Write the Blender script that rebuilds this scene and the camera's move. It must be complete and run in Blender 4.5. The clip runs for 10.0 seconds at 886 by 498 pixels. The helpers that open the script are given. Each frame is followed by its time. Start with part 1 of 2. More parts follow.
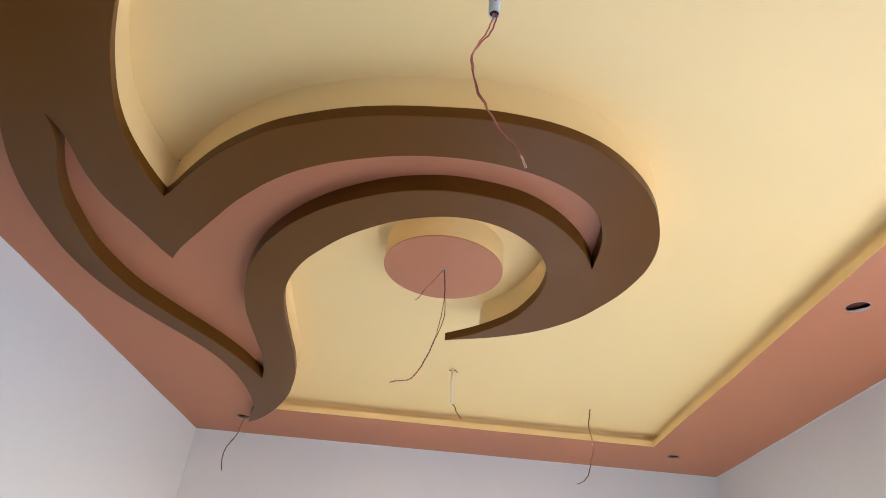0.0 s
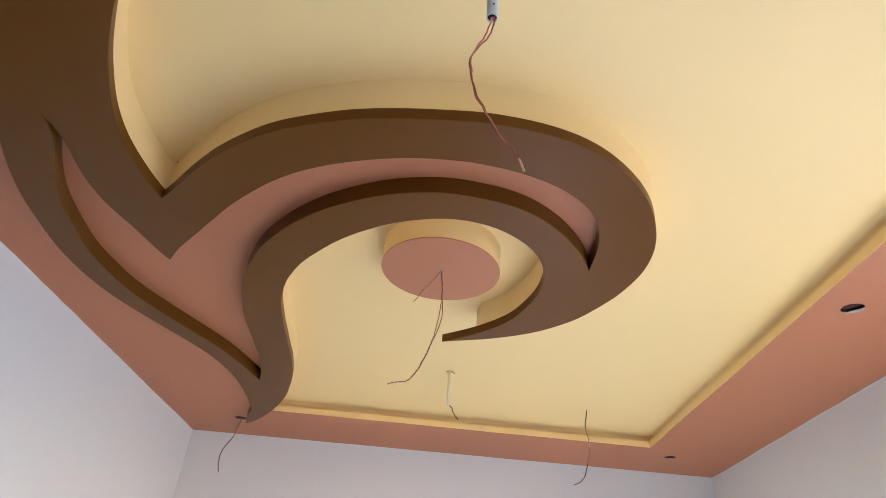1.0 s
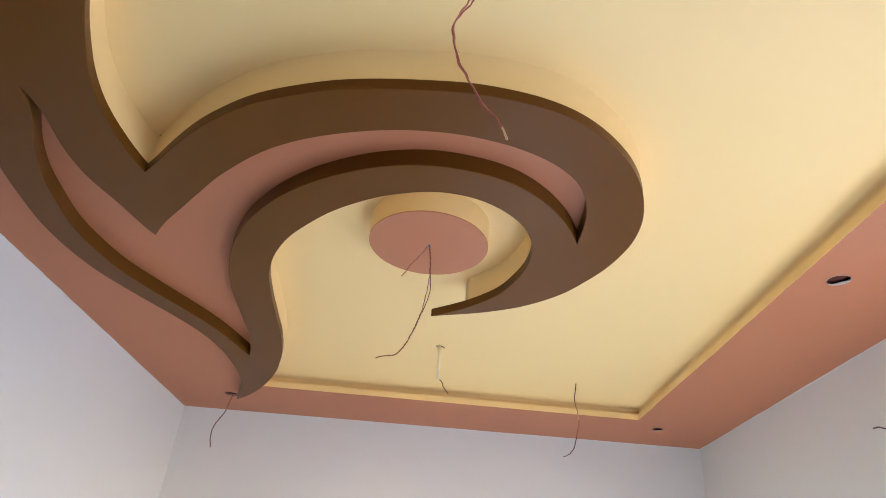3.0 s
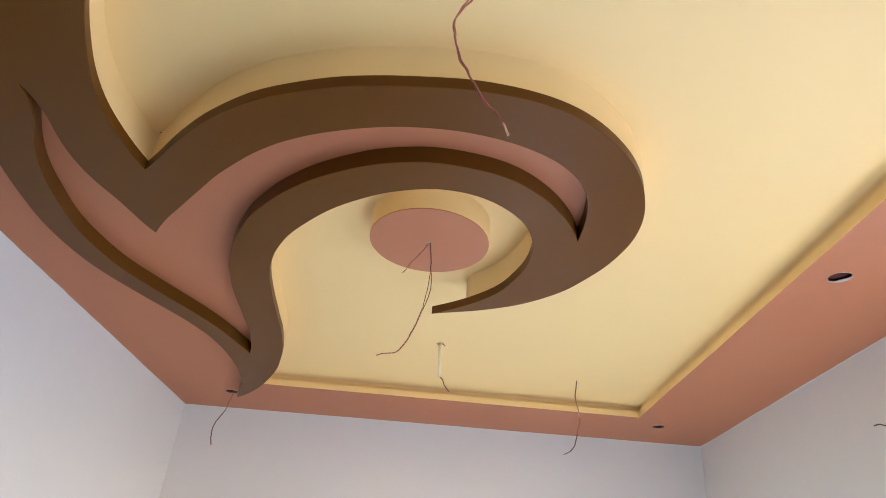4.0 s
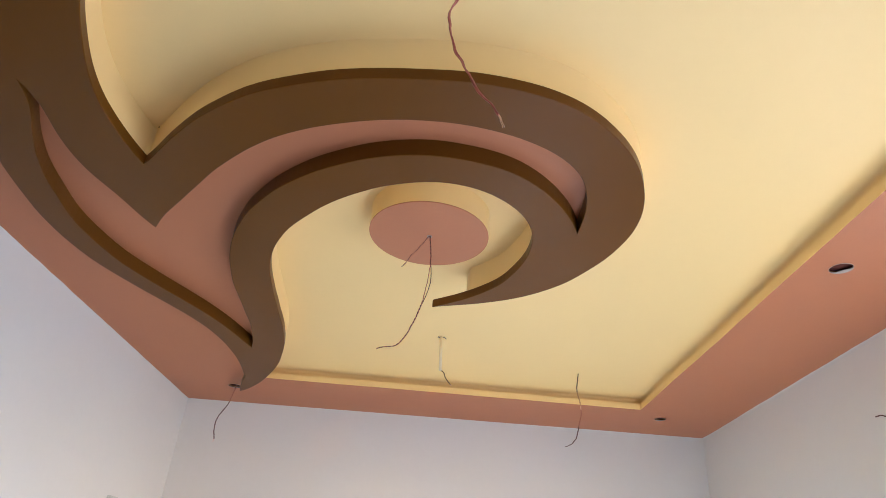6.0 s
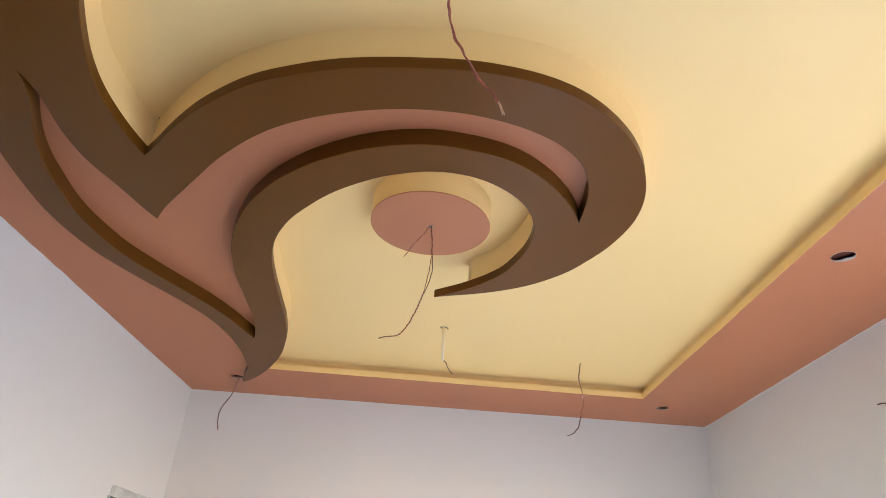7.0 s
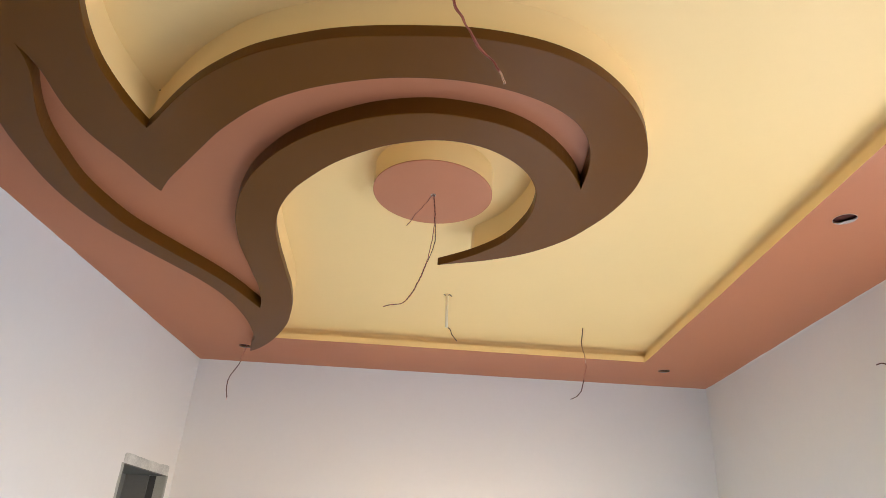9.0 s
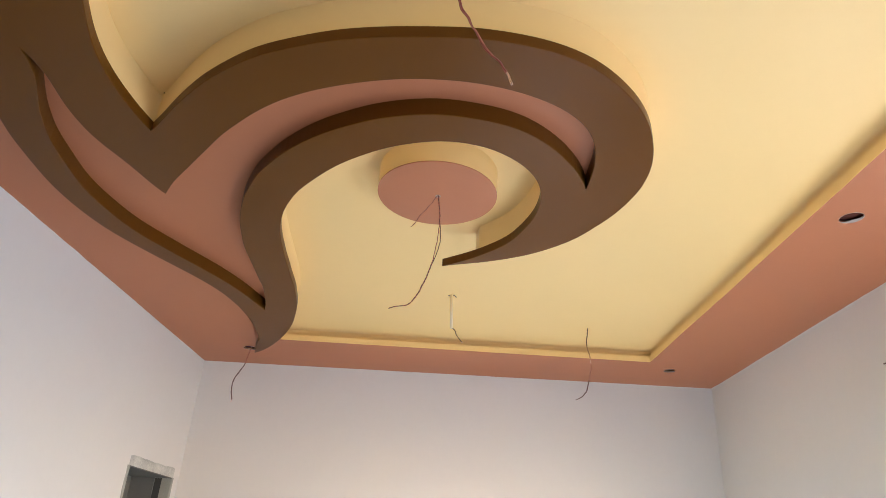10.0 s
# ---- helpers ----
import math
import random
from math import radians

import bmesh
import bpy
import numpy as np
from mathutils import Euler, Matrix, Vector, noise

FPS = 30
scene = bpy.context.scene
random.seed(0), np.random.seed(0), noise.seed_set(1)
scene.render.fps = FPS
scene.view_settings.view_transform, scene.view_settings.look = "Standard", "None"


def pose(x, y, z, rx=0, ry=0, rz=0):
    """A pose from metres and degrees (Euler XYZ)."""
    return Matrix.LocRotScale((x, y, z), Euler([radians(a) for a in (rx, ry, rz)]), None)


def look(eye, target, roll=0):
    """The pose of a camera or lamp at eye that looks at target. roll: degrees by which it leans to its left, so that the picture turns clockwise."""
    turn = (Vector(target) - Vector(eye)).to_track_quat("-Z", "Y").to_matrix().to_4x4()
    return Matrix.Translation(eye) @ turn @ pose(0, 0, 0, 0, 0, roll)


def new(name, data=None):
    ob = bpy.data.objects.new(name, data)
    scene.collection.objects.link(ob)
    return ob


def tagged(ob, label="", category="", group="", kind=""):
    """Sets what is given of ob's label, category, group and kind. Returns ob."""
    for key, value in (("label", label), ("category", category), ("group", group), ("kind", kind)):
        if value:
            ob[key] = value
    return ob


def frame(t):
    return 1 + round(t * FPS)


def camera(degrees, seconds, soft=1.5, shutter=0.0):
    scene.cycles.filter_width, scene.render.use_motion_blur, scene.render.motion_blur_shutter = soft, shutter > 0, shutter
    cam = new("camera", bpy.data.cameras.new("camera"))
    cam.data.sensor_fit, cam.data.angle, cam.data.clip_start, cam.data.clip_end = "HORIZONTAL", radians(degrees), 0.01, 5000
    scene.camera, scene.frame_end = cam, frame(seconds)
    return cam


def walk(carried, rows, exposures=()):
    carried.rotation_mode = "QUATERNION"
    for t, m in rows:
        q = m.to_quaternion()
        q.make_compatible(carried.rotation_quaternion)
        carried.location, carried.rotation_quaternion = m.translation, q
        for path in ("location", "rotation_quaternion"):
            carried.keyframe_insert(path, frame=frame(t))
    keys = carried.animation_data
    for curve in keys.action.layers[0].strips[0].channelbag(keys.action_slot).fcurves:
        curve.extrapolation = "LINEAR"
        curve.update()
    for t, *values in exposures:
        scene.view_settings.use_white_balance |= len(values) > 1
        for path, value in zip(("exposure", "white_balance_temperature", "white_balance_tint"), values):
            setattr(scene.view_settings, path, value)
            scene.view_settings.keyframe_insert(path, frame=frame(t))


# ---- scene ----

cam = camera(69.0, 10.0, soft=0.75)
PATH = [
    (0, (0.096, 1.446, 1.518), (0.051, 3.144, 2.574), 5.8),
    (0.5, (0.093, 1.441, 1.515), (0.051, 3.136, 2.576), 6.0),
    (1, (0.092, 1.439, 1.517), (0.058, 3.135, 2.576), 5.6),
    (1.5, (0.097, 1.44, 1.516), (0.076, 3.143, 2.563), 5.2),
    (2, (0.106, 1.444, 1.516), (0.095, 3.153, 2.555), 5.1),
    (2.5, (0.11, 1.449, 1.515), (0.104, 3.174, 2.528), 4.9),
    (4, (0.108, 1.457, 1.513), (0.103, 3.192, 2.508), 4.8),
    (4.5, (0.109, 1.455, 1.513), (0.098, 3.19, 2.507), 4.9),
    (5, (0.114, 1.453, 1.514), (0.108, 3.191, 2.503), 4.8),
    (5.5, (0.118, 1.457, 1.514), (0.108, 3.197, 2.499), 4.7),
    (7, (0.123, 1.462, 1.509), (0.106, 3.22, 2.462), 4.4),
    (7.5, (0.125, 1.465, 1.508), (0.112, 3.231, 2.446), 3.8),
    (8, (0.122, 1.465, 1.509), (0.11, 3.245, 2.422), 3.5),
    (8.5, (0.119, 1.466, 1.509), (0.109, 3.255, 2.403), 3.6),
    (9, (0.121, 1.446, 1.504), (0.103, 3.25, 2.367), 3.6),
    (9.5, (0.115, 1.462, 1.509), (0.092, 3.264, 2.374), 3.6),
    (10, (0.113, 1.449, 1.509), (0.086, 3.253, 2.372), 3.4),
]
walk(cam, [(t, look(eye, target, roll)) for t, eye, target, roll in PATH], [(0, 2.47, 5060, 23), (5.5, 2.47, 5110, 23), (10, 2.46, 5380, 24)])

# ---- the room's measures ----
X0, X1, Y0, Y1 = -1.702, 2.101, -1.30, 6.21      # inner faces of the walls
Z_CREAM, Z_PINK, Z_BROWN = 2.832, 2.75, 2.688     # recessed field, border, underside of the scroll
Z_PANEL = Z_BROWN + 0.0595                       # pink field inside the scroll
EDGE = 0.036                                     # height of the scroll's brown edge
Z_LIP = 2.789                                    # top of the lip round the recess, short of the ceiling
SLAB = 3.05
WIN = (-0.1, 4.15, 0.4, 2.1)                    # window in the right wall: y, y, z, z
DOOR = (5.42, 6.09, 1.900)                        # doorway in the left wall: y, y, head
THICK = 0.28
SHADE_HALL = (1.4, 3.5, 2.2)                           # added unseen opening in the left wall, darkening that side: y, y, head

# ---- light ----
world = bpy.data.worlds.new("sky")
scene.world = world
world.use_nodes = True
nt = world.node_tree
sky = nt.nodes.new("ShaderNodeTexSky")
sky.sky_type, sky.sun_disc = "NISHITA", False
sky.sun_elevation, sky.sun_rotation = radians(25.5), radians(153.9)
nt.links.new(sky.outputs[0], nt.nodes["Background"].inputs[0])
nt.nodes["Background"].inputs[1].default_value = 0.12
sun = new("sun", bpy.data.lights.new("sun", "SUN"))
sun.data.energy, sun.data.angle, sun.data.color = 5.0, radians(0.5), (1.0, 0.91, 0.78)
sun.matrix_world = look((2.1 + 1.25, 3.15 - 2.55, 1.5 + 1.35), (2.1, 3.15, 1.5))
win_light = new("window_daylight", bpy.data.lights.new("window_daylight", "AREA"))
win_light.data.shape, win_light.data.size, win_light.data.size_y = "RECTANGLE", 3.9, 1.6
win_light.data.energy, win_light.data.color = 8.5, (0.95, 0.97, 1.0)
win_light.matrix_world = look((X1 + 0.12, (WIN[0] + WIN[1]) / 2, 1.28), (0, (WIN[0] + WIN[1]) / 2 + 0.6, 1.4))


# ---- materials ----
def paint(name, color, rough=0.75, blotch=0.06, scale=2.0, grain=0.25, bump_scale=260.0, spec=0.3, wave_strength=0.35):
    """Rolled wall paint: faint broad blotches, fine roller grain."""
    m = bpy.data.materials.new(name)
    m.use_nodes = True
    n, l = m.node_tree.nodes, m.node_tree.links
    b = n["Principled BSDF"]
    co = n.new("ShaderNodeTexCoord")
    big, fine, mid = (n.new("ShaderNodeTexNoise") for _ in range(3))
    for t, s, d in ((big, scale, 4), (fine, bump_scale, 3), (mid, scale * 14, 5)):
        t.inputs["Scale"].default_value, t.inputs["Detail"].default_value = s, d
        l.new(co.outputs["Object"], t.inputs["Vector"])
    mix = n.new("ShaderNodeMix")
    mix.data_type = "RGBA"
    mix.inputs["A"].default_value = (*[c * (1 - blotch) for c in color], 1)
    mix.inputs["B"].default_value = (*[min(1, c * (1 + blotch)) for c in color], 1)
    add = n.new("ShaderNodeMath")
    add.operation = "MULTIPLY_ADD"
    add.inputs[1].default_value, add.inputs[2].default_value = 0.45, 0.0
    half = n.new("ShaderNodeMath")
    half.operation = "MULTIPLY_ADD"
    half.inputs[1].default_value = 0.55
    l.new(mid.outputs["Fac"], add.inputs[0])
    l.new(big.outputs["Fac"], half.inputs[0])
    l.new(add.outputs[0], half.inputs[2])
    l.new(half.outputs[0], mix.inputs["Factor"])
    l.new(mix.outputs["Result"], b.inputs["Base Color"])
    b.inputs["Roughness"].default_value = rough
    b.inputs["Specular IOR Level"].default_value = spec
    bump, wave = n.new("ShaderNodeBump"), n.new("ShaderNodeBump")
    bump.inputs["Strength"].default_value, bump.inputs["Distance"].default_value = grain, 0.001
    wave.inputs["Strength"].default_value, wave.inputs["Distance"].default_value = wave_strength, 0.006
    l.new(fine.outputs["Fac"], bump.inputs["Height"])
    l.new(big.outputs["Fac"], wave.inputs["Height"])
    l.new(wave.outputs["Normal"], bump.inputs["Normal"])
    l.new(bump.outputs["Normal"], b.inputs["Normal"])
    return m


CREAM = paint("cream_paint", (0.925, 0.652, 0.243), rough=0.48, spec=0.5, blotch=0.02, wave_strength=0.2)
PINK = paint("terracotta_pink_paint", (0.470, 0.176, 0.070), rough=0.45, spec=0.30, blotch=0.04)
BROWN = paint("brown_paint", (0.129, 0.0470, 0.0025), rough=0.36, spec=0.15, blotch=0.07)
WHITE = paint("white_wall_paint", (0.80, 0.776, 0.682), blotch=0.03)
PLASTER = paint("raw_plaster", (0.40, 0.40, 0.32), rough=0.9, blotch=0.25, scale=9, grain=0.6, bump_scale=90)
CEMENT = paint("grey_cement", (0.17, 0.17, 0.14), rough=0.9, blotch=0.2, scale=5, grain=0.6, bump_scale=90)
LIME = paint("patchy_lime_plaster", (0.60, 0.59, 0.50), rough=0.9, blotch=0.7, scale=7, grain=0.6, bump_scale=70)
CHIPPED = paint("chipped_pinkish_plaster", (0.45, 0.37, 0.29), rough=0.9, blotch=0.35, scale=40, grain=0.5, bump_scale=90)
FLOOR = paint("grey_cement_floor", (0.47, 0.55, 0.60), rough=0.35, blotch=0.08, scale=3, grain=0.05)
PVC = paint("white_pvc", (0.62, 0.59, 0.49), rough=0.4, blotch=0.06, scale=20, grain=0.05)
GROOVE = paint("dark_grey_groove", (0.07, 0.07, 0.06), rough=0.9)
# near-black for painted shade in bore and pin hole, and for the screw
DARK = paint("dark_shade_and_screw", (0.07, 0.018, 0.010), rough=0.95)
# dark brown that stands in for the shade inside the downlight holes
CAVITY = paint("reddish_brown_hole_shade", (0.10, 0.026, 0.012), rough=0.9, blotch=0.3, scale=20)
WIRE_RED = paint("red_wire_sheath", (0.35, 0.085, 0.058), rough=0.3, blotch=0.5, scale=50)
WIRE_PINK = paint("pink_wire_sheath", (0.49, 0.175, 0.125), rough=0.25, blotch=0.35, scale=50)
WIRE_BROWN = paint("dusty_dark_wire_sheath", (0.120, 0.050, 0.026), rough=0.35, blotch=0.6, scale=50)
WIRE_GREY = paint("dusty_grey_wire_sheath", (0.17, 0.115, 0.09), rough=0.5, blotch=0.5, scale=50)
WIRE_TAUPE = paint("dusty_taupe_wire_sheath", (0.22, 0.095, 0.055), rough=0.6, blotch=0.5, scale=50)
# tan, pale and rose paint lit cable lengths; rose is also a plain strand
WIRE_TAN = paint("tan_lit_sheath", (0.50, 0.26, 0.11), rough=0.5, blotch=0.3, scale=50)
WIRE_PALE = paint("pale_highlight_sheath", (0.66, 0.42, 0.32), rough=0.8, blotch=0.2, scale=50)
WIRE_ROSE = paint("rose_and_lit_sheath", (0.44, 0.19, 0.12), rough=0.7, blotch=0.2, scale=50)
PVC_CREAM = paint("paint_flecked_cream_pvc", (0.94, 0.78, 0.48), rough=0.5, blotch=0.08, scale=20, grain=0.05)
COPPER = paint("bare_copper", (0.90, 0.66, 0.52), rough=0.3)
COPPER.node_tree.nodes["Principled BSDF"].inputs["Metallic"].default_value = 0.9


# ---- makers ----
def link(name, bm, material, parent=None, label="", smooth=False):
    me = bpy.data.meshes.new(name)
    bmesh.ops.recalc_face_normals(bm, faces=bm.faces)
    for fc in bm.faces:
        fc.smooth = smooth
    bm.to_mesh(me)
    bm.free()
    for m in (material if isinstance(material, (list, tuple)) else [material]):
        me.materials.append(m)
    ob = new(name, me)
    if parent:
        ob.parent = parent
        ob.matrix_parent_inverse = parent.matrix_world.inverted()
    return tagged(ob, label)


def part(name, bm, material, parent, label="", smooth=False):
    return link(name, bm, material, parent, label, smooth)


def thing(name, at, label, category, group="", kind=""):
    ob = new(name)
    ob.matrix_world = Matrix.Translation(at)
    ob.empty_display_size = 0.05
    bpy.context.view_layer.update()
    return tagged(ob, label, category, group, kind)


def box(bm, a, b):
    v = [bm.verts.new((x, y, z)) for x in (a[0], b[0]) for y in (a[1], b[1]) for z in (a[2], b[2])]
    for q in ((0, 1, 3, 2), (4, 6, 7, 5), (0, 4, 5, 1), (2, 3, 7, 6), (0, 2, 6, 4), (1, 5, 7, 3)):
        bm.faces.new([v[i] for i in q])
    return bm


def boxes(*pairs):
    bm = bmesh.new()
    for a, b in pairs:
        box(bm, a, b)
    return bm


def spline(ctrl, steps):
    """A smooth curve drawn by a clamped cubic B-spline."""
    p = np.array(ctrl, float)
    n, k = len(p), min(3, len(p) - 1)
    kn = np.r_[np.zeros(k), np.linspace(0, 1, n - k + 1), np.ones(k)]
    u = np.clip(np.linspace(0, 1, steps), 0, 1 - 1e-9)
    b = np.array([[float(kn[i] <= x < kn[i + 1]) for i in range(len(kn) - 1)] for x in u])
    for d in range(1, k + 1):
        c = np.zeros((steps, len(kn) - 1 - d))
        for i in range(len(kn) - 1 - d):
            s, e = kn[i + d] - kn[i], kn[i + d + 1] - kn[i + 1]
            if s > 0:
                c[:, i] += (u - kn[i]) / s * b[:, i]
            if e > 0:
                c[:, i] += (kn[i + d + 1] - u) / e * b[:, i + 1]
        b = c
    return b @ p


def circle(x, y, r, n=40):
    return [(x + r * math.cos(2 * math.pi * i / n), y + r * math.sin(2 * math.pi * i / n)) for i in range(n)]


def plate(loops, z0, z1, sides=True, cap=True):
    """A plate cut to the first loop, with the other loops cut out of it, from z0 up to z1."""
    bm = bmesh.new()
    for lp in loops:
        lo = [bm.verts.new((x, y, z0)) for x, y in lp]
        hi = [bm.verts.new((x, y, z1)) for x, y in lp]
        for i in range(len(lp)):
            j = (i + 1) % len(lp)
            if sides:
                bm.faces.new((lo[i], lo[j], hi[j], hi[i]))
    if cap:
        for z in (z0, z1):
            vs = [v for v in bm.verts if abs(v.co.z - z) < 1e-6]
            sub = set(vs)
            ed = [e for e in bm.edges if e.verts[0] in sub and e.verts[1] in sub and len(e.link_faces) == 1]
            bmesh.ops.triangle_fill(bm, edges=ed, use_beauty=True, use_dissolve=False)
    return bm


def tube(path, r, n=8, r_end=None):
    bm = bmesh.new()
    pts = [Vector(p) for p in path]
    rings = []
    side = Vector((0.3, 1, 0.1)).normalized()
    for i, p in enumerate(pts):
        d = (pts[min(i + 1, len(pts) - 1)] - pts[max(i - 1, 0)]).normalized()
        side = (side - side.dot(d) * d).normalized()
        other = d.cross(side)
        rr = r if r_end is None else r + (r_end - r) * i / (len(pts) - 1)
        rings.append([bm.verts.new(p + rr * (math.cos(2 * math.pi * k / n) * side + math.sin(2 * math.pi * k / n) * other)) for k in range(n)])
    for a, b in zip(rings[:-1], rings[1:]):
        for k in range(n):
            bm.faces.new((a[k], a[(k + 1) % n], b[(k + 1) % n], b[k]))
    bm.faces.new(rings[0][::-1])
    bm.faces.new(rings[-1])
    return bm


def hollow(x, y, z0, z1, r, r_in, n=28):
    """A pipe standing upright, open at its lower end."""
    bm = bmesh.new()
    rings = [[bm.verts.new((x + q * math.cos(2 * math.pi * k / n), y + q * math.sin(2 * math.pi * k / n), z)) for k in range(n)]
             for q, z in ((r, z1), (r, z0), (r_in, z0), (r_in, z1))]
    for a, b in zip(rings, rings[1:] + rings[:1]):
        for k in range(n):
            bm.faces.new((a[k], a[(k + 1) % n], b[(k + 1) % n], b[k]))
    return bm


# ---- walls and floor ----
W = THICK
tagged(link("floor", boxes(((X0 - W, Y0 - W, -0.1), (X1 + W, Y1 + W, 0.0))), FLOOR), "plain grey cement floor", "floor", kind="structure")
tagged(link("wall_back", boxes(((X0 - W, Y1, 0), (X1 + W, Y1 + W, SLAB))), WHITE), "white painted plaster wall", "wall", kind="structure")
tagged(link("wall_near", boxes(((X0 - W, Y0 - W, 0), (X1 + W, Y0, SLAB))), WHITE), "white painted plaster wall", "wall", kind="structure")
tagged(link("wall_left", boxes(((X0 - W, Y0, 0), (X0, SHADE_HALL[0], SLAB)), ((X0 - W, SHADE_HALL[0], SHADE_HALL[2]), (X0, SHADE_HALL[1], SLAB)), ((X0 - W, SHADE_HALL[1], 0), (X0, DOOR[0], SLAB)), ((X0 - W, DOOR[0], DOOR[2]), (X0, DOOR[1], SLAB)),
                               ((X0 - W, DOOR[1], 0), (X0, Y1 + 0.05, SLAB))), WHITE), "white painted plaster wall with a doorway and an added unseen opening", "wall", kind="structure")
tagged(link("wall_right", boxes(((X1, Y0, 0), (X1 + W, WIN[0], SLAB)), ((X1, WIN[1], 0), (X1 + W, Y1 + 0.05, SLAB)),
                                ((X1, WIN[0], 0), (X1 + W, WIN[1], WIN[2])), ((X1, WIN[0], WIN[3]), (X1 + W, WIN[1], SLAB))), WHITE),
       "white painted plaster wall with a window", "wall", kind="structure")
tagged(link("ceiling_slab", boxes(((X0 - W, Y0 - W, SLAB), (X1 + W, Y1 + W, SLAB + 0.12))), CEMENT), "bare concrete slab above the false ceiling", "ceiling", kind="structure")

# dark box behind the added opening, out of view, to soak up light
HX, HY0, HY1 = X0 - W, SHADE_HALL[0] - 0.6, SHADE_HALL[1] + 0.6
tagged(link("wall_shade_hall", boxes(((HX - 2.6, HY0, 0), (HX - 2.4, HY1, 2.7)), ((HX - 2.6, HY0 - 0.2, 0), (HX - 0.002, HY0, 2.7)), ((HX - 2.6, HY1, 0), (HX - 0.002, HY1 + 0.2, 2.7)),
       ((HX - 2.6, HY0 - 0.2, 2.7), (HX - 0.002, HY1 + 0.2, 2.8)), ((HX - 2.6, HY0 - 0.2, -0.1), (HX - 0.002, HY1 + 0.2, -0.004))), CEMENT),
       "unseen dark cement enclosure added to darken the left side", "wall", kind="structure")

# ---- false ceiling: cream field, pink border ----
IX0, IX1, IY0 = -1.02, 1.467, 0.2
IYL, IYR = 5.553, 5.612                          # the back edge runs slightly askew


def wobble(loop, amp, step=0.06, seed=0.0):
    """A closed outline as a hand would cut it: points every step, each a little off the line."""
    out = []
    for (xa, ya_), (xb, yb_) in zip(loop, loop[1:] + loop[:1]):
        n = max(1, int(math.hypot(xb - xa, yb_ - ya_) / step))
        for i in range(n):
            x, y = xa + (xb - xa) * i / n, ya_ + (yb_ - ya_) * i / n
            d = noise.noise_vector(Vector((x * 3.1, y * 3.1, seed))) * amp + noise.noise_vector(Vector((x * 11, y * 11, seed))) * amp * 0.5
            out.append((x + d.x, y + d.y))
    return out


INNER = wobble([(IX0, IY0), (IX1, IY0), (IX1, IYR), (IX0, IYL)], 0.0035)
HOLES = [(1.617, 3.581, 0.042), (1.652, 5.792, 0.038), (-1.250, 5.792, 0.044)]
tagged(link("ceiling", plate([[(X0, Y0), (X1, Y0), (X1, Y1), (X0, Y1)]] + [circle(x, y, 0.1) for x, y, r in HOLES], Z_CREAM, Z_CREAM + 0.012), CREAM), "smooth cream painted false ceiling field", "ceiling", kind="structure")
g = 0.001
rim = [(x + (g if x > 0 else -g), y + (g if y > 3 else -g)) for x, y in INNER]
tagged(link("ceiling_border", plate([[(X0, Y0), (X1, Y0), (X1, Y1), (X0, Y1)], rim] + [circle(*h) for h in HOLES], Z_PINK, Z_PINK + 0.006), PINK),
       "terracotta pink painted dropped ceiling border", "ceiling", kind="structure")


def frame_loop(d, back=0.0):
    """The recess's outline moved out by d, and its back edge by a further amount."""
    return [(IX0 - d, IY0 - d), (IX1 + d, IY0 - d), (IX1 + d, IYR + d + back), (IX0 - d, IYL + d + back)]


COVE, BACK = 0.020, 0.022                                     # how far the recess reaches back over the border behind the lip
tagged(link("trim", plate([INNER, frame_loop(0.012)], Z_PINK + 0.0004, Z_LIP), CREAM), "cream painted lip round the ceiling recess", "trim", kind="structure")
tagged(link("trim", plate([frame_loop(0.012), frame_loop(COVE, BACK)], Z_PINK + 0.007, Z_PINK + 0.010), CREAM), "cream painted bed of the cove behind the lip", "trim", kind="structure")
R_COVE = 0.020                                   # the hollow in which the back of the cove runs out into the ceiling
bm = bmesh.new()
steps = [(COVE, Z_PINK + 0.007)] + [(COVE - R_COVE * (1 - math.cos(a)), Z_CREAM - 0.0005 - R_COVE + R_COVE * math.sin(a)) for a in (math.pi / 20 * k for k in range(11))]
for k in range(4):
    ends = [[bm.verts.new((*frame_loop(d, BACK)[c % 4], z)) for d, z in steps] for c in (k, k + 1)]
    for a in range(len(steps) - 1):
        bm.faces.new((ends[0][a], ends[1][a], ends[1][a + 1], ends[0][a + 1]))
tagged(link("trim", bm, CREAM, smooth=True), "cream painted hollow back of the cove behind the lip", "trim", kind="structure")

# ---- the scroll ----
EDGE_V = [(-0.714, 2.397), (-0.758, 2.474), (-0.831, 2.634), (-0.906, 2.890), (-0.881, 3.070), (-0.867, 3.156)]
EDGE_RING = [(-0.867, 3.156), (-0.784, 3.074), (-0.623, 2.871), (-0.309, 2.716), (0.067, 2.667), (0.428, 2.702), (0.707, 2.981), (0.785, 3.338),
             (0.662, 3.700), (0.431, 3.980), (0.185, 4.052), (0.075, 4.094)]
EDGE_INNER = [(0.075, 4.094), (0.157, 4.032), (0.323, 3.897), (0.436, 3.610), (0.423, 3.284), (0.129, 3.084), (-0.176, 3.198), (-0.406, 3.403), (-0.574, 3.667), (-0.627, 3.972), (-0.649, 4.282), (-0.672, 4.586), (-0.741, 4.897), (-0.840, 5.176), (-0.984, 5.457), (-1.094, 5.623), (-1.180, 5.690)]
EDGE_END = [(-1.180, 5.690), (-1.145, 5.56), (-1.069, 5.365)]
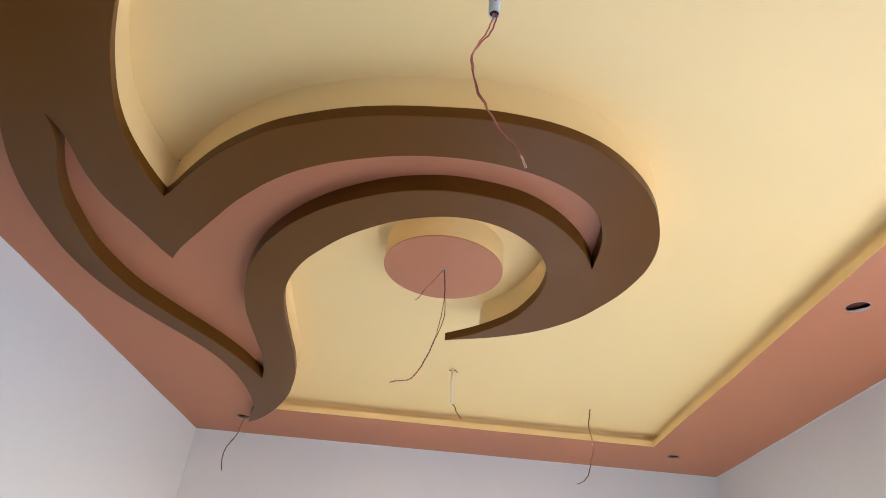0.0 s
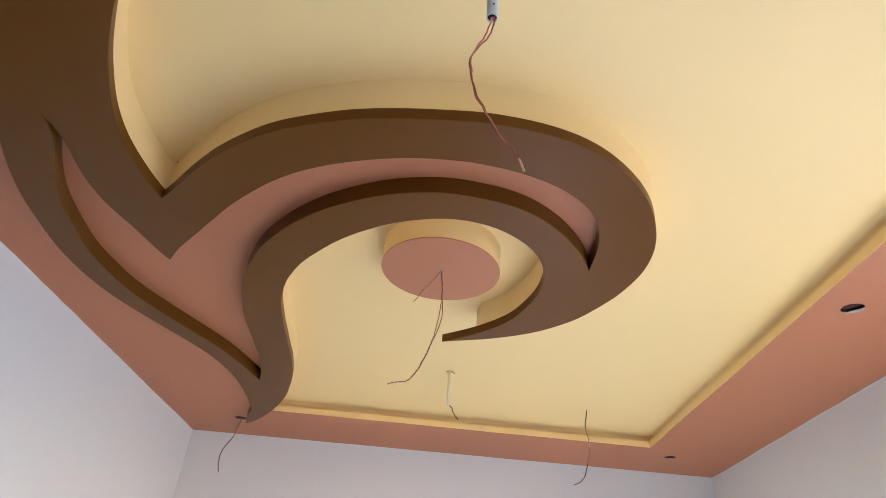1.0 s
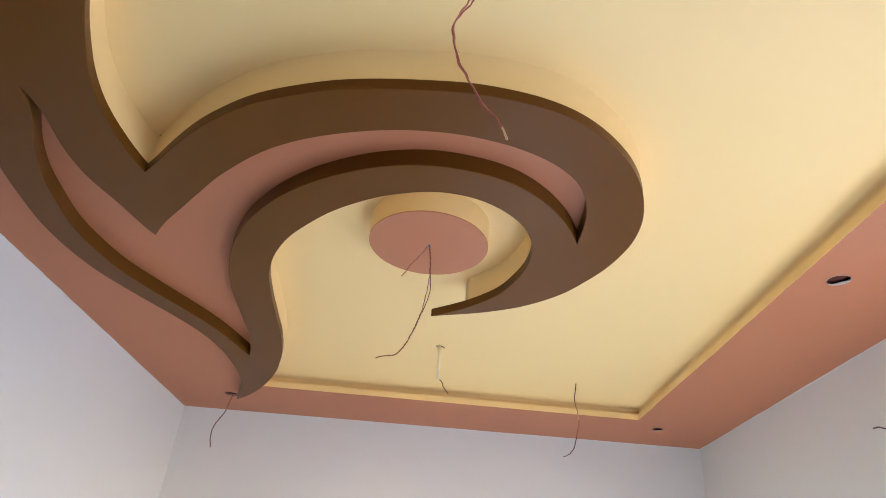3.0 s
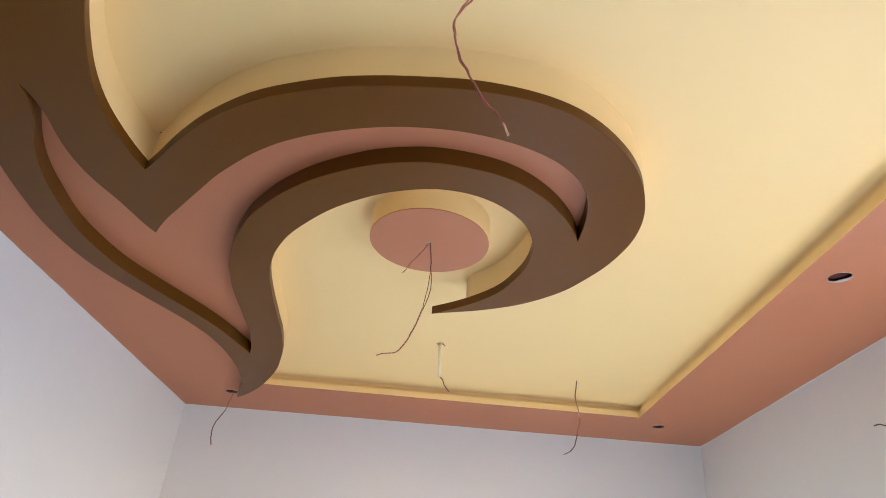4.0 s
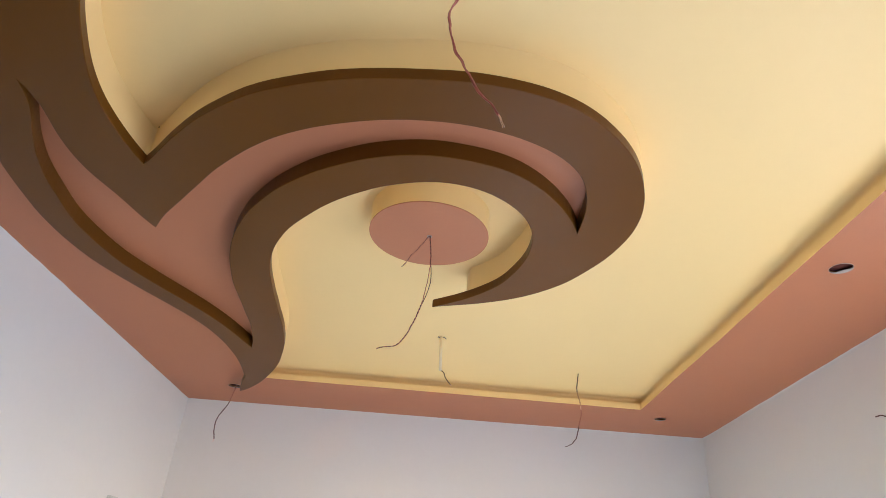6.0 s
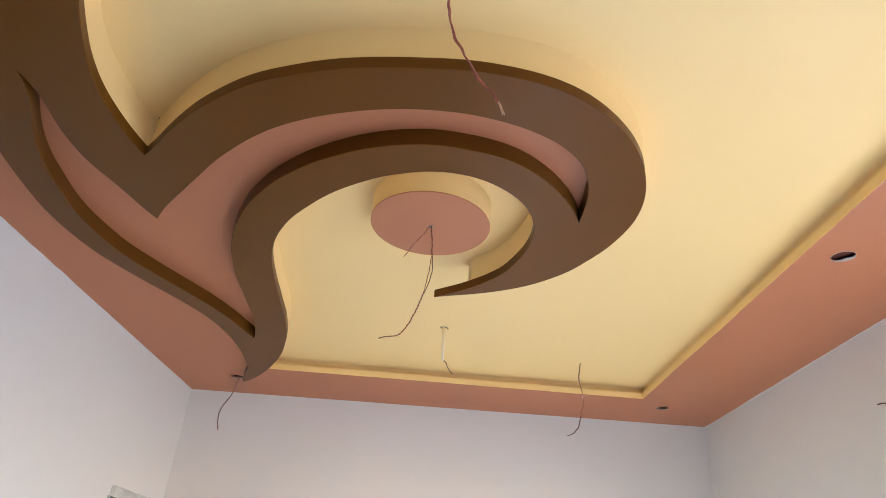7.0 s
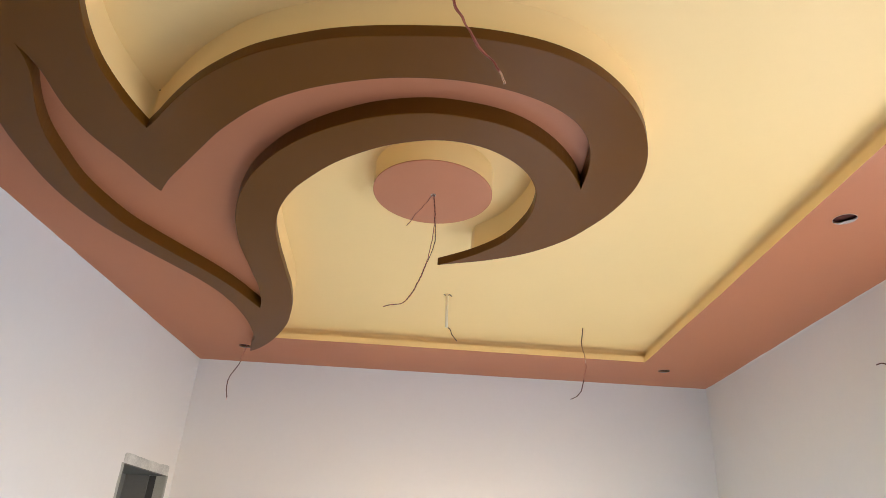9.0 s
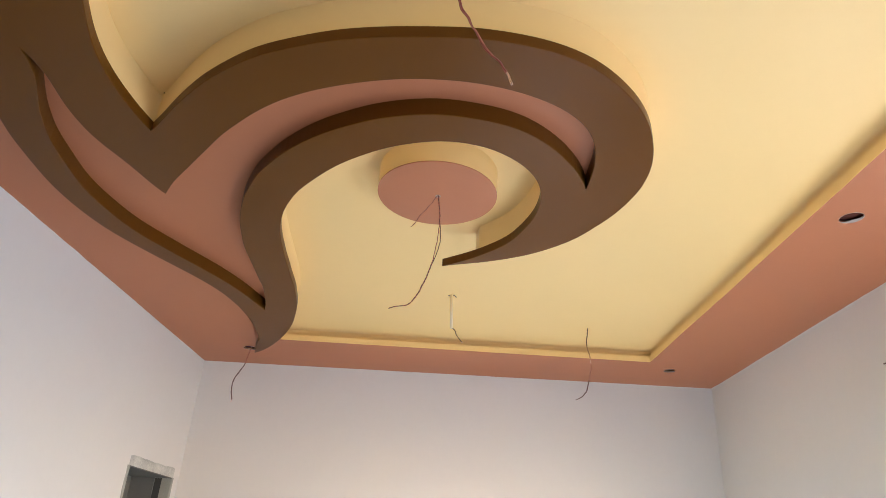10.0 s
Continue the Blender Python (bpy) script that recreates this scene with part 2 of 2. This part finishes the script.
EDGE_LEFT = [(-1.069, 5.365), (-1.042, 5.228), (-1.017, 4.931), (-1.061, 4.502), (-1.281, 4.108), (-1.418, 3.717), (-1.381, 3.255), (-1.309, 2.992), (-1.242, 2.855)]
EDGE_NEAR = [(-1.242, 2.855), (-1.175, 2.70), (-1.16, 2.44), (-1.06, 2.0), (-0.78, 1.6), (-0.3, 1.35)]
EDGE_TIP = [(-0.3, 1.35), (-0.54, 1.75), (-0.59, 2.12), (-0.714, 2.397)]
SLIT_RING = [(0.569, 3.380), (0.566, 3.286), (0.574, 3.044), (0.291, 2.861), (-0.010, 2.826), (-0.327, 2.906), (-0.577, 3.078), (-0.783, 3.329), (-0.912, 3.463), (-0.975, 3.561)]
SLIT_V = [(-0.975, 3.561), (-1.003, 3.499), (-1.019, 3.373), (-1.096, 3.184), (-1.084, 2.988), (-1.061, 2.858), (-1.080, 2.793)]
SLIT_LEFT = [(-1.080, 2.793), (-1.081, 2.895), (-1.198, 3.070), (-1.265, 3.363), (-1.292, 3.672), (-1.215, 3.968), (-1.080, 4.239), (-0.957, 4.516), (-0.922, 4.714), (-0.899, 4.815)]
SLIT_INNER = [(-0.899, 4.815), (-0.856, 4.684), (-0.814, 4.398), (-0.807, 3.989), (-0.710, 3.565), (-0.478, 3.221), (-0.108, 2.977), (0.331, 2.994), (0.524, 3.255), (0.569, 3.380)]


def hand(p):
    """The point as the board was sawn: a few millimetres off the drawn line."""
    d = noise.noise_vector(Vector((p[0] * 6.0, p[1] * 6.0, 4.0))) * 0.0035
    return (p[0] + d.x, p[1] + d.y)


def chain(*edges):
    out = []
    for ctrl, steps in edges:
        out += [hand(p) for p in spline(ctrl, steps)[:-1]]
    return out


def inset(loop, d):
    """The loop moved inwards by d."""
    p = np.array(loop)
    t = np.roll(p, -1, 0) - np.roll(p, 1, 0)
    t /= np.maximum(np.hypot(t[:, 0], t[:, 1]), 1e-9)[:, None]
    area = np.sum(p[:, 0] * np.roll(p[:, 1], -1) - np.roll(p[:, 0], -1) * p[:, 1])
    nrm = np.c_[-t[:, 1], t[:, 0]] * (1 if area > 0 else -1)
    return [tuple(q) for q in p + d * nrm]


def eased(loops, z0, z1, r):
    """A plate like plate()'s with its lower edges rounded off by r, but for the sharp tips. loops: outline and side on which the board lies."""
    bm = bmesh.new()
    for lp, side in loops:
        p = np.array(lp)
        a, b = p - np.roll(p, 1, 0), np.roll(p, -1, 0) - p
        turn = np.abs(np.arctan2(a[:, 0] * b[:, 1] - a[:, 1] * b[:, 0], (a * b).sum(1)))
        soft = np.ones(len(p))
        for k in np.nonzero(turn > 0.5)[0]:
            for j in range(-4, 5):
                soft[(k + j) % len(p)] = min(soft[(k + j) % len(p)], abs(j) / 4)
        rows = []
        for d, z in ((r, z0), (0.45 * r, z0 + 0.12 * r), (0.12 * r, z0 + 0.45 * r), (0.0, z0 + r), (0.0, z1)):
            q = p + (np.array(inset(lp, side * d)) - p) * soft[:, None]
            rows.append([bm.verts.new((x, y, z)) for x, y in q])
        for lo, hi in zip(rows[:-1], rows[1:]):
            for i in range(len(p)):
                j = (i + 1) % len(p)
                bm.faces.new((lo[i], lo[j], hi[j], hi[i]))
    for z in (z0, z1):
        sub = {v for v in bm.verts if abs(v.co.z - z) < 1e-6}
        ed = [e for e in bm.edges if e.verts[0] in sub and e.verts[1] in sub and len(e.link_faces) == 1]
        bmesh.ops.triangle_fill(bm, edges=ed, use_beauty=True, use_dissolve=False)
    return bm


outline = chain((EDGE_V, 30), (EDGE_RING, 130), (EDGE_INNER, 150), (EDGE_END, 10), (EDGE_LEFT, 60), (EDGE_NEAR, 24), (EDGE_TIP, 14))
slit = chain((SLIT_RING, 80), (SLIT_V, 30), (SLIT_LEFT, 60), (SLIT_INNER, 90))
scroll = thing("ceiling_scroll", (0, 3.4, Z_BROWN), "brown painted plaster scroll moulding hung below a cream ceiling", "ceiling moulding")
part("scroll_board", eased([(outline, 1), (slit, -1)], Z_BROWN, Z_BROWN + EDGE, 0.0035), BROWN, scroll)
part("slit_edge", plate([slit], Z_BROWN + EDGE, Z_PANEL + 0.008, cap=False), BROWN, scroll, "brown upright edge of the slit")
part("slit_panel", plate([slit], Z_PANEL, Z_PANEL + 0.010), PINK, scroll, "terracotta pink painted panel")
ring, inner = spline(EDGE_RING, 130), spline(EDGE_INNER, 150)
tail = lambda p: p[0] < 0.217 and p[1] > 3.8 and p[0] > 0
upper = [hand(p) for p in spline(EDGE_V, 30)[:-1]] + [hand(p) for p in ring if not tail(p)] + [hand(p) for p in inner if not tail(p) and p[1] < 5.60]
under = chain((EDGE_LEFT, 60), (EDGE_NEAR, 24), (EDGE_TIP, 14))
body = upper + [(-1.06, 5.55)] + under


def strip(line, z0, z1):
    bm = bmesh.new()
    lo, hi = [bm.verts.new((x, y, z0)) for x, y in line], [bm.verts.new((x, y, z1)) for x, y in line]
    for a in range(len(line) - 1):
        bm.faces.new((lo[a], lo[a + 1], hi[a + 1], hi[a]))
    return bm


def coved(loop, keep, z0, z1, r, n=7):
    """The upright side over a closed outline, running out into the ceiling at z1 in a hollow of radius r; keep: how many points of the outline carry it."""
    bm = bmesh.new()
    rows = [(0.0, z0)] + [(r * (1 - math.cos(a)), z1 - r + r * math.sin(a)) for a in (math.pi / 2 * k / n for k in range(n + 1))] + [(r, z1 + 0.004)]
    rings = [[bm.verts.new((x, y, z)) for x, y in inset(loop, -d)[:keep]] for d, z in rows]
    closed = keep == len(loop)
    for lo, hi in zip(rings[:-1], rings[1:]):
        for a in range(keep if closed else keep - 1):
            b = (a + 1) % keep
            bm.faces.new((lo[a], lo[b], hi[b], hi[a]))
    return bm


shell = inset(body, 0.002)
part("riser", coved(shell, len(upper), Z_BROWN + EDGE, Z_CREAM - 0.0005, 0.0008, 1), CREAM, scroll, "cream painted upright side above the brown edge", True)
part("side_edge", strip([(-1.130, 5.650)] + [(x + 0.003, y) for x, y in spline(EDGE_END, 10)] + shell[len(upper) + 1:], Z_BROWN + EDGE, Z_PINK + 0.004), BROWN, scroll, "brown upright side against the pink border")

# ---- the disc ----
disc = thing("ceiling_disc", (0.048, 3.551, 2.735), "round terracotta pink ceiling disc with a cream side", "ceiling disc")


def oval(r, n=96):
    return [(0.048 + r * math.cos(a) * 0.985, 3.551 + r * math.sin(a) * 1.02) for a in (2 * math.pi * i / n for i in range(n))]


Z_DISC = 2.735
part("disc_face", plate([oval(0.2275), circle(0.051, 3.552, 0.009, 16)], Z_DISC, Z_DISC + 0.004), PINK, disc)
part("disc_side", coved(oval(0.2270), 96, Z_DISC + 0.004, Z_CREAM - 0.0005, 0.0008, 1), CREAM, disc, "cream painted side", True)


# ---- ragged white strips where the border meets the walls: wavy join and painted highlight ----
def ragged(start, end, side, base, spread, z, thin, seed, step=0.02, up=None):
    """A thin ragged strip of plaster from start to end, growing out along side, with an uneven free edge."""
    a, b, sd = Vector(start), Vector(end), Vector(side)
    n = max(2, int((b - a).length / step))
    bm = bmesh.new()
    off = Vector(up) if up else Vector((0, 0, -thin))
    rows = []
    for i in range(n + 1):
        p = a.lerp(b, i / n)
        k = noise.noise(Vector((p.x * 2.3, p.y * 2.3 + seed, p.z * 2.3))) + 0.6 * noise.noise(Vector((p.x * 9, p.y * 9, p.z * 9 + seed))) + 0.35 * noise.noise(Vector((p.x * 31, p.y * 31, p.z * 31 + seed)))
        w = max(0.0008, base + spread * k)
        rows.append([bm.verts.new(q) for q in (p, p + sd * w, p + sd * w * 0.8 + off, p + off)])
    for r, q in zip(rows[:-1], rows[1:]):
        for i in range(4):
            j = (i + 1) % 4
            bm.faces.new((r[i], r[j], q[j], q[i]))
    bm.faces.new(rows[0])
    bm.faces.new(rows[-1][::-1])
    return bm


# white strips draw the uneven join and the bright highlight along it
for i, (a, b, sd) in enumerate((((X1, 1.0), (X1, Y1), (-1, 0)), ((X0, Y1), (X1, Y1), (0, -1)), ((X0, 1.0), (X0, Y1), (1, 0)))):
    tagged(link("trim", ragged((*a, Z_PINK), (*b, Z_PINK), (*sd, 0), (0.0025, 0.005, 0.004)[i], (0.006, 0.003, 0.004)[i], 0, 0.0015, 3.1 + i), WHITE),
           "thin ragged white strip for the wavy paint join and its highlight", "trim", kind="structure")

# ---- doorway in the left wall: unpainted plaster edges, a grey leaf set deep ----
ya, yb, zh = DOOR
R0 = X0 - 0.27
for nm, bm, m in (("door_trim", ragged((X0, ya, 0), (X0, ya, zh), (0, -1, 0), 0.026, 0.014, 0, 0, 7.0, up=(0.003, 0, 0)), PLASTER),
                  ("door_trim", ragged((X0, ya - 0.012, zh), (X0, yb + 0.010, zh), (0, 0, 1), 0.055, 0.014, 0, 0, 9.0, 0.012, up=(0.003, 0, 0)), LIME),
                  ("door_trim", ragged((X0, yb, 0), (X0, yb, zh), (0, 1, 0), 0.032, 0.016, 0, 0, 11.0, 0.015, up=(0.003, 0, 0)), PLASTER),
                  ("door_reveal", boxes(((R0, ya, zh - 0.005), (X0, yb, zh))), CEMENT),
                  ("door_reveal", boxes(((R0, ya, 0), (X0, ya + 0.005, zh - 0.005))), PLASTER),
                  ("door_reveal", boxes(((X0 - 0.065, yb - 0.005, 0), (X0, yb, zh - 0.005))), PLASTER)):
    tagged(link(nm, bm, m), "rough unpainted grey plaster edge of a doorway", "doorway", kind="structure")
door = tagged(new("door_1"), "plain grey door in a rough doorway", "door", kind="structure")
part("leaf", boxes(((R0 - 0.04, ya - 0.0, 0.0), (R0, yb, zh))), CEMENT, door)
part("frame_post", boxes(((R0, yb - 0.012, 0), (X0 - 0.112, yb, zh - 0.006))), CEMENT, door, "grey door post")
part("groove", boxes(((X0 - 0.112, yb - 0.002, 0), (X0 - 0.065, yb, zh - 0.006))), GROOVE, door, "dark groove beside the post")

# ---- holes cut for downlights ----
for i, (x, y, r) in enumerate(HOLES):
    hole = thing("downlight_hole", (x, y, Z_PINK), ("empty downlight hole with a chipped pale rim in the border",
                                                    "empty downlight hole with a pale rim in the border",
                                                    "empty round downlight hole with a cable hanging beside it")[i], "ceiling hole", "downlight holes")
    bm = bmesh.new()
    n = 44
    rows = []
    for k in range(n):
        a = 2 * math.pi * k / n
        chip = ((0.014, 0.006, 0.003)[i] + 0.006 * noise.noise(Vector((k * 0.9, i * 3.0, 0)))) * max(0.0, math.cos(a - radians((42, 80, 90)[i]))) ** (3, 2, 2)[i]
        out = 0.0006 + 0.0020 * noise.noise(Vector((math.cos(a) * 2.2, math.sin(a) * 2.2, i * 5.0)))
        rows.append([bm.verts.new((x + q * math.cos(a), y + q * math.sin(a), z)) for q, z in
                     ((r + max(out, 0.0005), Z_PINK), (r + max(out, 0.0005), Z_PINK - 0.0012), (r - 0.0008 - 0.2 * chip, Z_PINK - 0.0012), (r - 0.0010 - chip, Z_PINK + (0.0015, 0.0020, 0.0020)[i] + 0.2 * chip))])
    for k in range(n):
        a, b = rows[k], rows[(k + 1) % n]
        for j in range(3):
            bm.faces.new((a[j], a[j + 1], b[j + 1], b[j]))
    # flat plate closes the hole, its dark colour in place of depth and shade
    part("shade_plate", plate([circle(x, y, r * 1.25, 28)], Z_PINK + 0.016, Z_PINK + 0.020), CAVITY, hole, "dark reddish-brown plate painted as the hole's shaded inside")
    part("rim", bm, CHIPPED, hole, "chipped pinkish-grey plaster rim")


# ---- cables and conduits ----
def cable(name, start, ctrls, label, mats, r=0.0016, strands=2, tip=0.02, twist=320.0, gap=1.1, steps=230, apart=(), bands=(), group="hanging cables"):
    """A hanging cable: strands twisted along a smooth line, bare copper at the end. apart: a stretch of it where the
    strands part, and how far.
    bands: (share of the length, sheath) from the top down, light and highlights along the cable put into the sheath's
    colour."""
    ob = thing(name, start, label, "cable", group)
    p = spline(ctrls, steps)
    for i, q in enumerate(p[12:-1]):
        w = Vector(q) * 22
        p[i + 12] += np.array(noise.noise_vector(w)) * 0.0035 + np.array(noise.noise_vector(w * 2.6)) * 0.0018
    d = np.r_[0, np.cumsum(np.linalg.norm(np.diff(p, axis=0), axis=1))]
    for k in range(strands):
        ph = math.pi * 2 * k / strands
        q = []
        for (x, y, z), s in zip(p, d):
            f, off, coil = s / d[-1], 0.0, gap * r if strands > 1 else 0.0
            if apart and apart[0] < f < apart[1]:
                bow = math.sin(math.pi * (f - apart[0]) / (apart[1] - apart[0]))
                off, coil = apart[2] * bow * (1 if k else -1), coil * (1 - bow) ** 2
            q.append((x + off + coil * math.cos(ph + twist * s), y + coil * math.sin(ph + twist * s), z))
        cut = next(i for i, s in enumerate(d) if s > d[-1] - tip) if tip else len(q) - 1
        bm = tube(q[:cut + 1], r, 7)
        bm.faces.ensure_lookup_table()
        for ring_no in range(cut if bands else 0):
            f = d[ring_no] / d[-1]
            hit = next((i for i, (end, m) in enumerate(bands) if f < end), len(bands) - 1)
            for fc in bm.faces[ring_no * 7:ring_no * 7 + 7]:
                fc.material_index = hit
        part("strand", bm, [m for end, m in bands] if bands else mats[k % len(mats)], ob, "", True)
        if tip:
            part("bare_end", tube(q[cut:], r * 0.7, 6, r * 0.4), COPPER, ob, "bare copper end", True)
    return ob


# a stub of conduit overhead, with a red pair
CX, CY = 0.127, 2.267
conduit = thing("conduit", (CX, CY, Z_CREAM), "white plastic conduit stub hanging from the cream ceiling", "conduit", "conduit stubs")
part("pipe", hollow(CX, CY, 2.574, Z_CREAM + 0.002, 0.0115, 0.0095), PVC, conduit, "", True)
# dark disc and dot stand in for the shade in bore and pin hole
part("bore_shade", tube([(CX, CY, 2.578), (CX, CY, 2.60)], 0.0094, 20), DARK, conduit, "dark disc painted as the shaded bore of the pipe")
part("stub", tube([(CX, CY + 0.003, 2.574), (CX, CY + 0.003, 2.59)], 0.0028, 10), PVC, conduit, "pale cut cable end")
part("pin_hole", tube([(CX + 0.001, CY - 0.0121, 2.603), (CX + 0.001, CY - 0.0100, 2.603)], 0.0021, 10), DARK, conduit, "small dark dot painted as a shaded pin hole")
cable("hanging_cable", (CX, CY, 2.60), [(0.130, 2.267, 2.61), (0.131, 2.267, 2.57), (0.124, 2.268, 2.53), (0.103, 2.271, 2.49), (0.086, 2.268, 2.458), (0.096, 2.266, 2.392),
      (0.112, 2.266, 2.35), (0.137, 2.266, 2.298), (0.157, 2.267, 2.264), (0.182, 2.267, 2.238), (0.1955, 2.267, 2.198)],
      "twisted pinkish-red electric cable hanging from a conduit", (WIRE_PINK, WIRE_RED), r=0.0016, twist=34, gap=0.8, tip=0.030, apart=(0.03, 0.30, 0.004))

# cables out of the disc
DX, DY = 0.051, 3.552
cable("hanging_cable", (DX, DY, Z_DISC), [(DX, DY, 2.745), (0.055, DY, 2.722), (0.063, DY, 2.642), (0.068, DY, 2.558), (0.053, DY, 2.474), (0.031, DY, 2.412), (0.008, DY, 2.345),
      (-0.031, DY, 2.283), (-0.062, DY, 2.290), (-0.094, DY, 2.276)], "twisted dark red electric cable hanging from a pink disc", (WIRE_RED, WIRE_BROWN), r=0.0014, gap=0.9, twist=230, tip=0.0, apart=(0.22, 0.55, 0.0055))
cable("hanging_cable", (DX, DY, Z_DISC), [(DX, DY, 2.745), (0.046, DY, 2.722), (0.013, DY - 0.01, 2.678), (-0.014, DY, 2.639), (-0.041, DY, 2.600)],
      "short dusty electric cable hanging from a pink disc", (WIRE_TAUPE, WIRE_ROSE), r=0.0010, twist=140, tip=0.0)
collar = thing("cable_collar", (DX, DY, Z_DISC), "small chipped pinkish plaster collar round the cable hole", "cable collar")
part("collar", hollow(DX, DY, Z_DISC - 0.002, Z_DISC + 0.004, 0.0100, 0.0075, 14), CHIPPED, collar)

# a thinner conduit farther back
PX, PY = 0.126, 4.80
conduit = thing("conduit", (PX, PY, Z_CREAM), "thin white conduit with a short cable below the ceiling", "conduit", "conduit stubs")
bm = hollow(0, 0, -0.197, 0.002, 0.0078, 0.0062, 18)
bmesh.ops.transform(bm, matrix=Matrix.Translation((PX, PY, Z_CREAM)) @ Matrix.Rotation(radians(-2.2), 4, "Y"), verts=bm.verts)
part("pipe", bm, PVC_CREAM, conduit, "", True)
part("clip", tube([(PX - 0.018, PY, Z_CREAM - 0.004), (PX - 0.002, PY, Z_CREAM - 0.010), (PX + 0.016, PY, Z_CREAM - 0.003), (PX + 0.028, PY, Z_CREAM - 0.014)], 0.0028, 7), WIRE_GREY, conduit, "dark bent fixing clip")
cable("hanging_cable", (0.134, PY, 2.634), [(0.133, PY, 2.665), (0.134, PY, 2.636), (0.152, PY, 2.636), (0.160, PY, 2.604), (0.176, PY, 2.580), (0.200, PY, 2.559)],
      "short dark electric cable leaving a thin conduit", (WIRE_BROWN,), r=0.0024, strands=1, tip=0.01)

# a cable from the cream field, one from a downlight hole, one from the wall
# tan, pale and rose bands paint in the light caught along this cable
cable("hanging_cable", (0.977, 5.237, Z_CREAM), [(0.977, 5.237, 2.836), (0.971, 5.237, 2.78), (0.956, 5.237, 2.737), (0.986, 5.237, 2.655), (0.990, 5.237, 2.582), (0.972, 5.237, 2.52),
      (0.960, 5.237, 2.458), (0.937, 5.237, 2.402), (0.889, 5.237, 2.388)], "brown electric cable hanging from the cream ceiling", (WIRE_BROWN, WIRE_RED), r=0.0018, tip=0.0,
      bands=((0.24, WIRE_BROWN), (0.42, WIRE_TAN), (0.47, WIRE_PALE), (0.68, WIRE_ROSE), (1.0, WIRE_BROWN)))
# rose upper band paints in the lit top of this cable
cable("hanging_cable", (-1.244, 5.802, 2.77), [(-1.240, 5.80, 2.80), (-1.243, 5.802, 2.74), (-1.254, 5.802, 2.69), (-1.268, 5.802, 2.620), (-1.318, 5.802, 2.545), (-1.334, 5.802, 2.460), (-1.302, 5.802, 2.395), (-1.312, 5.802, 2.372)],
      "grey-brown electric cable hanging from a downlight hole", (WIRE_GREY, WIRE_BROWN), r=0.0019, tip=0.02, apart=(0.40, 0.62, 0.003),
      bands=((0.36, WIRE_ROSE), (0.46, WIRE_GREY), (1.0, WIRE_BROWN)))
cable("wall_cable", (X1, 4.20, 2.38), [(X1 + 0.01, 4.165, 2.36), (X1 - 0.02, 4.195, 2.387), (X1 - 0.028, 4.225, 2.400), (X1 - 0.02, 4.262, 2.402)],
      "short dark cable end sticking out of a white wall", (WIRE_BROWN,), r=0.003, strands=1, tip=0.0)

# a screw left in the corner of the scroll
screw = thing("screw", (-0.853, 3.143, Z_CREAM), "small dark screw head in the cream ceiling", "screw")
part("head", tube([(-0.853, 3.143, Z_CREAM + 0.002), (-0.853, 3.143, Z_CREAM - 0.0015)], 0.0032, 12), DARK, screw)
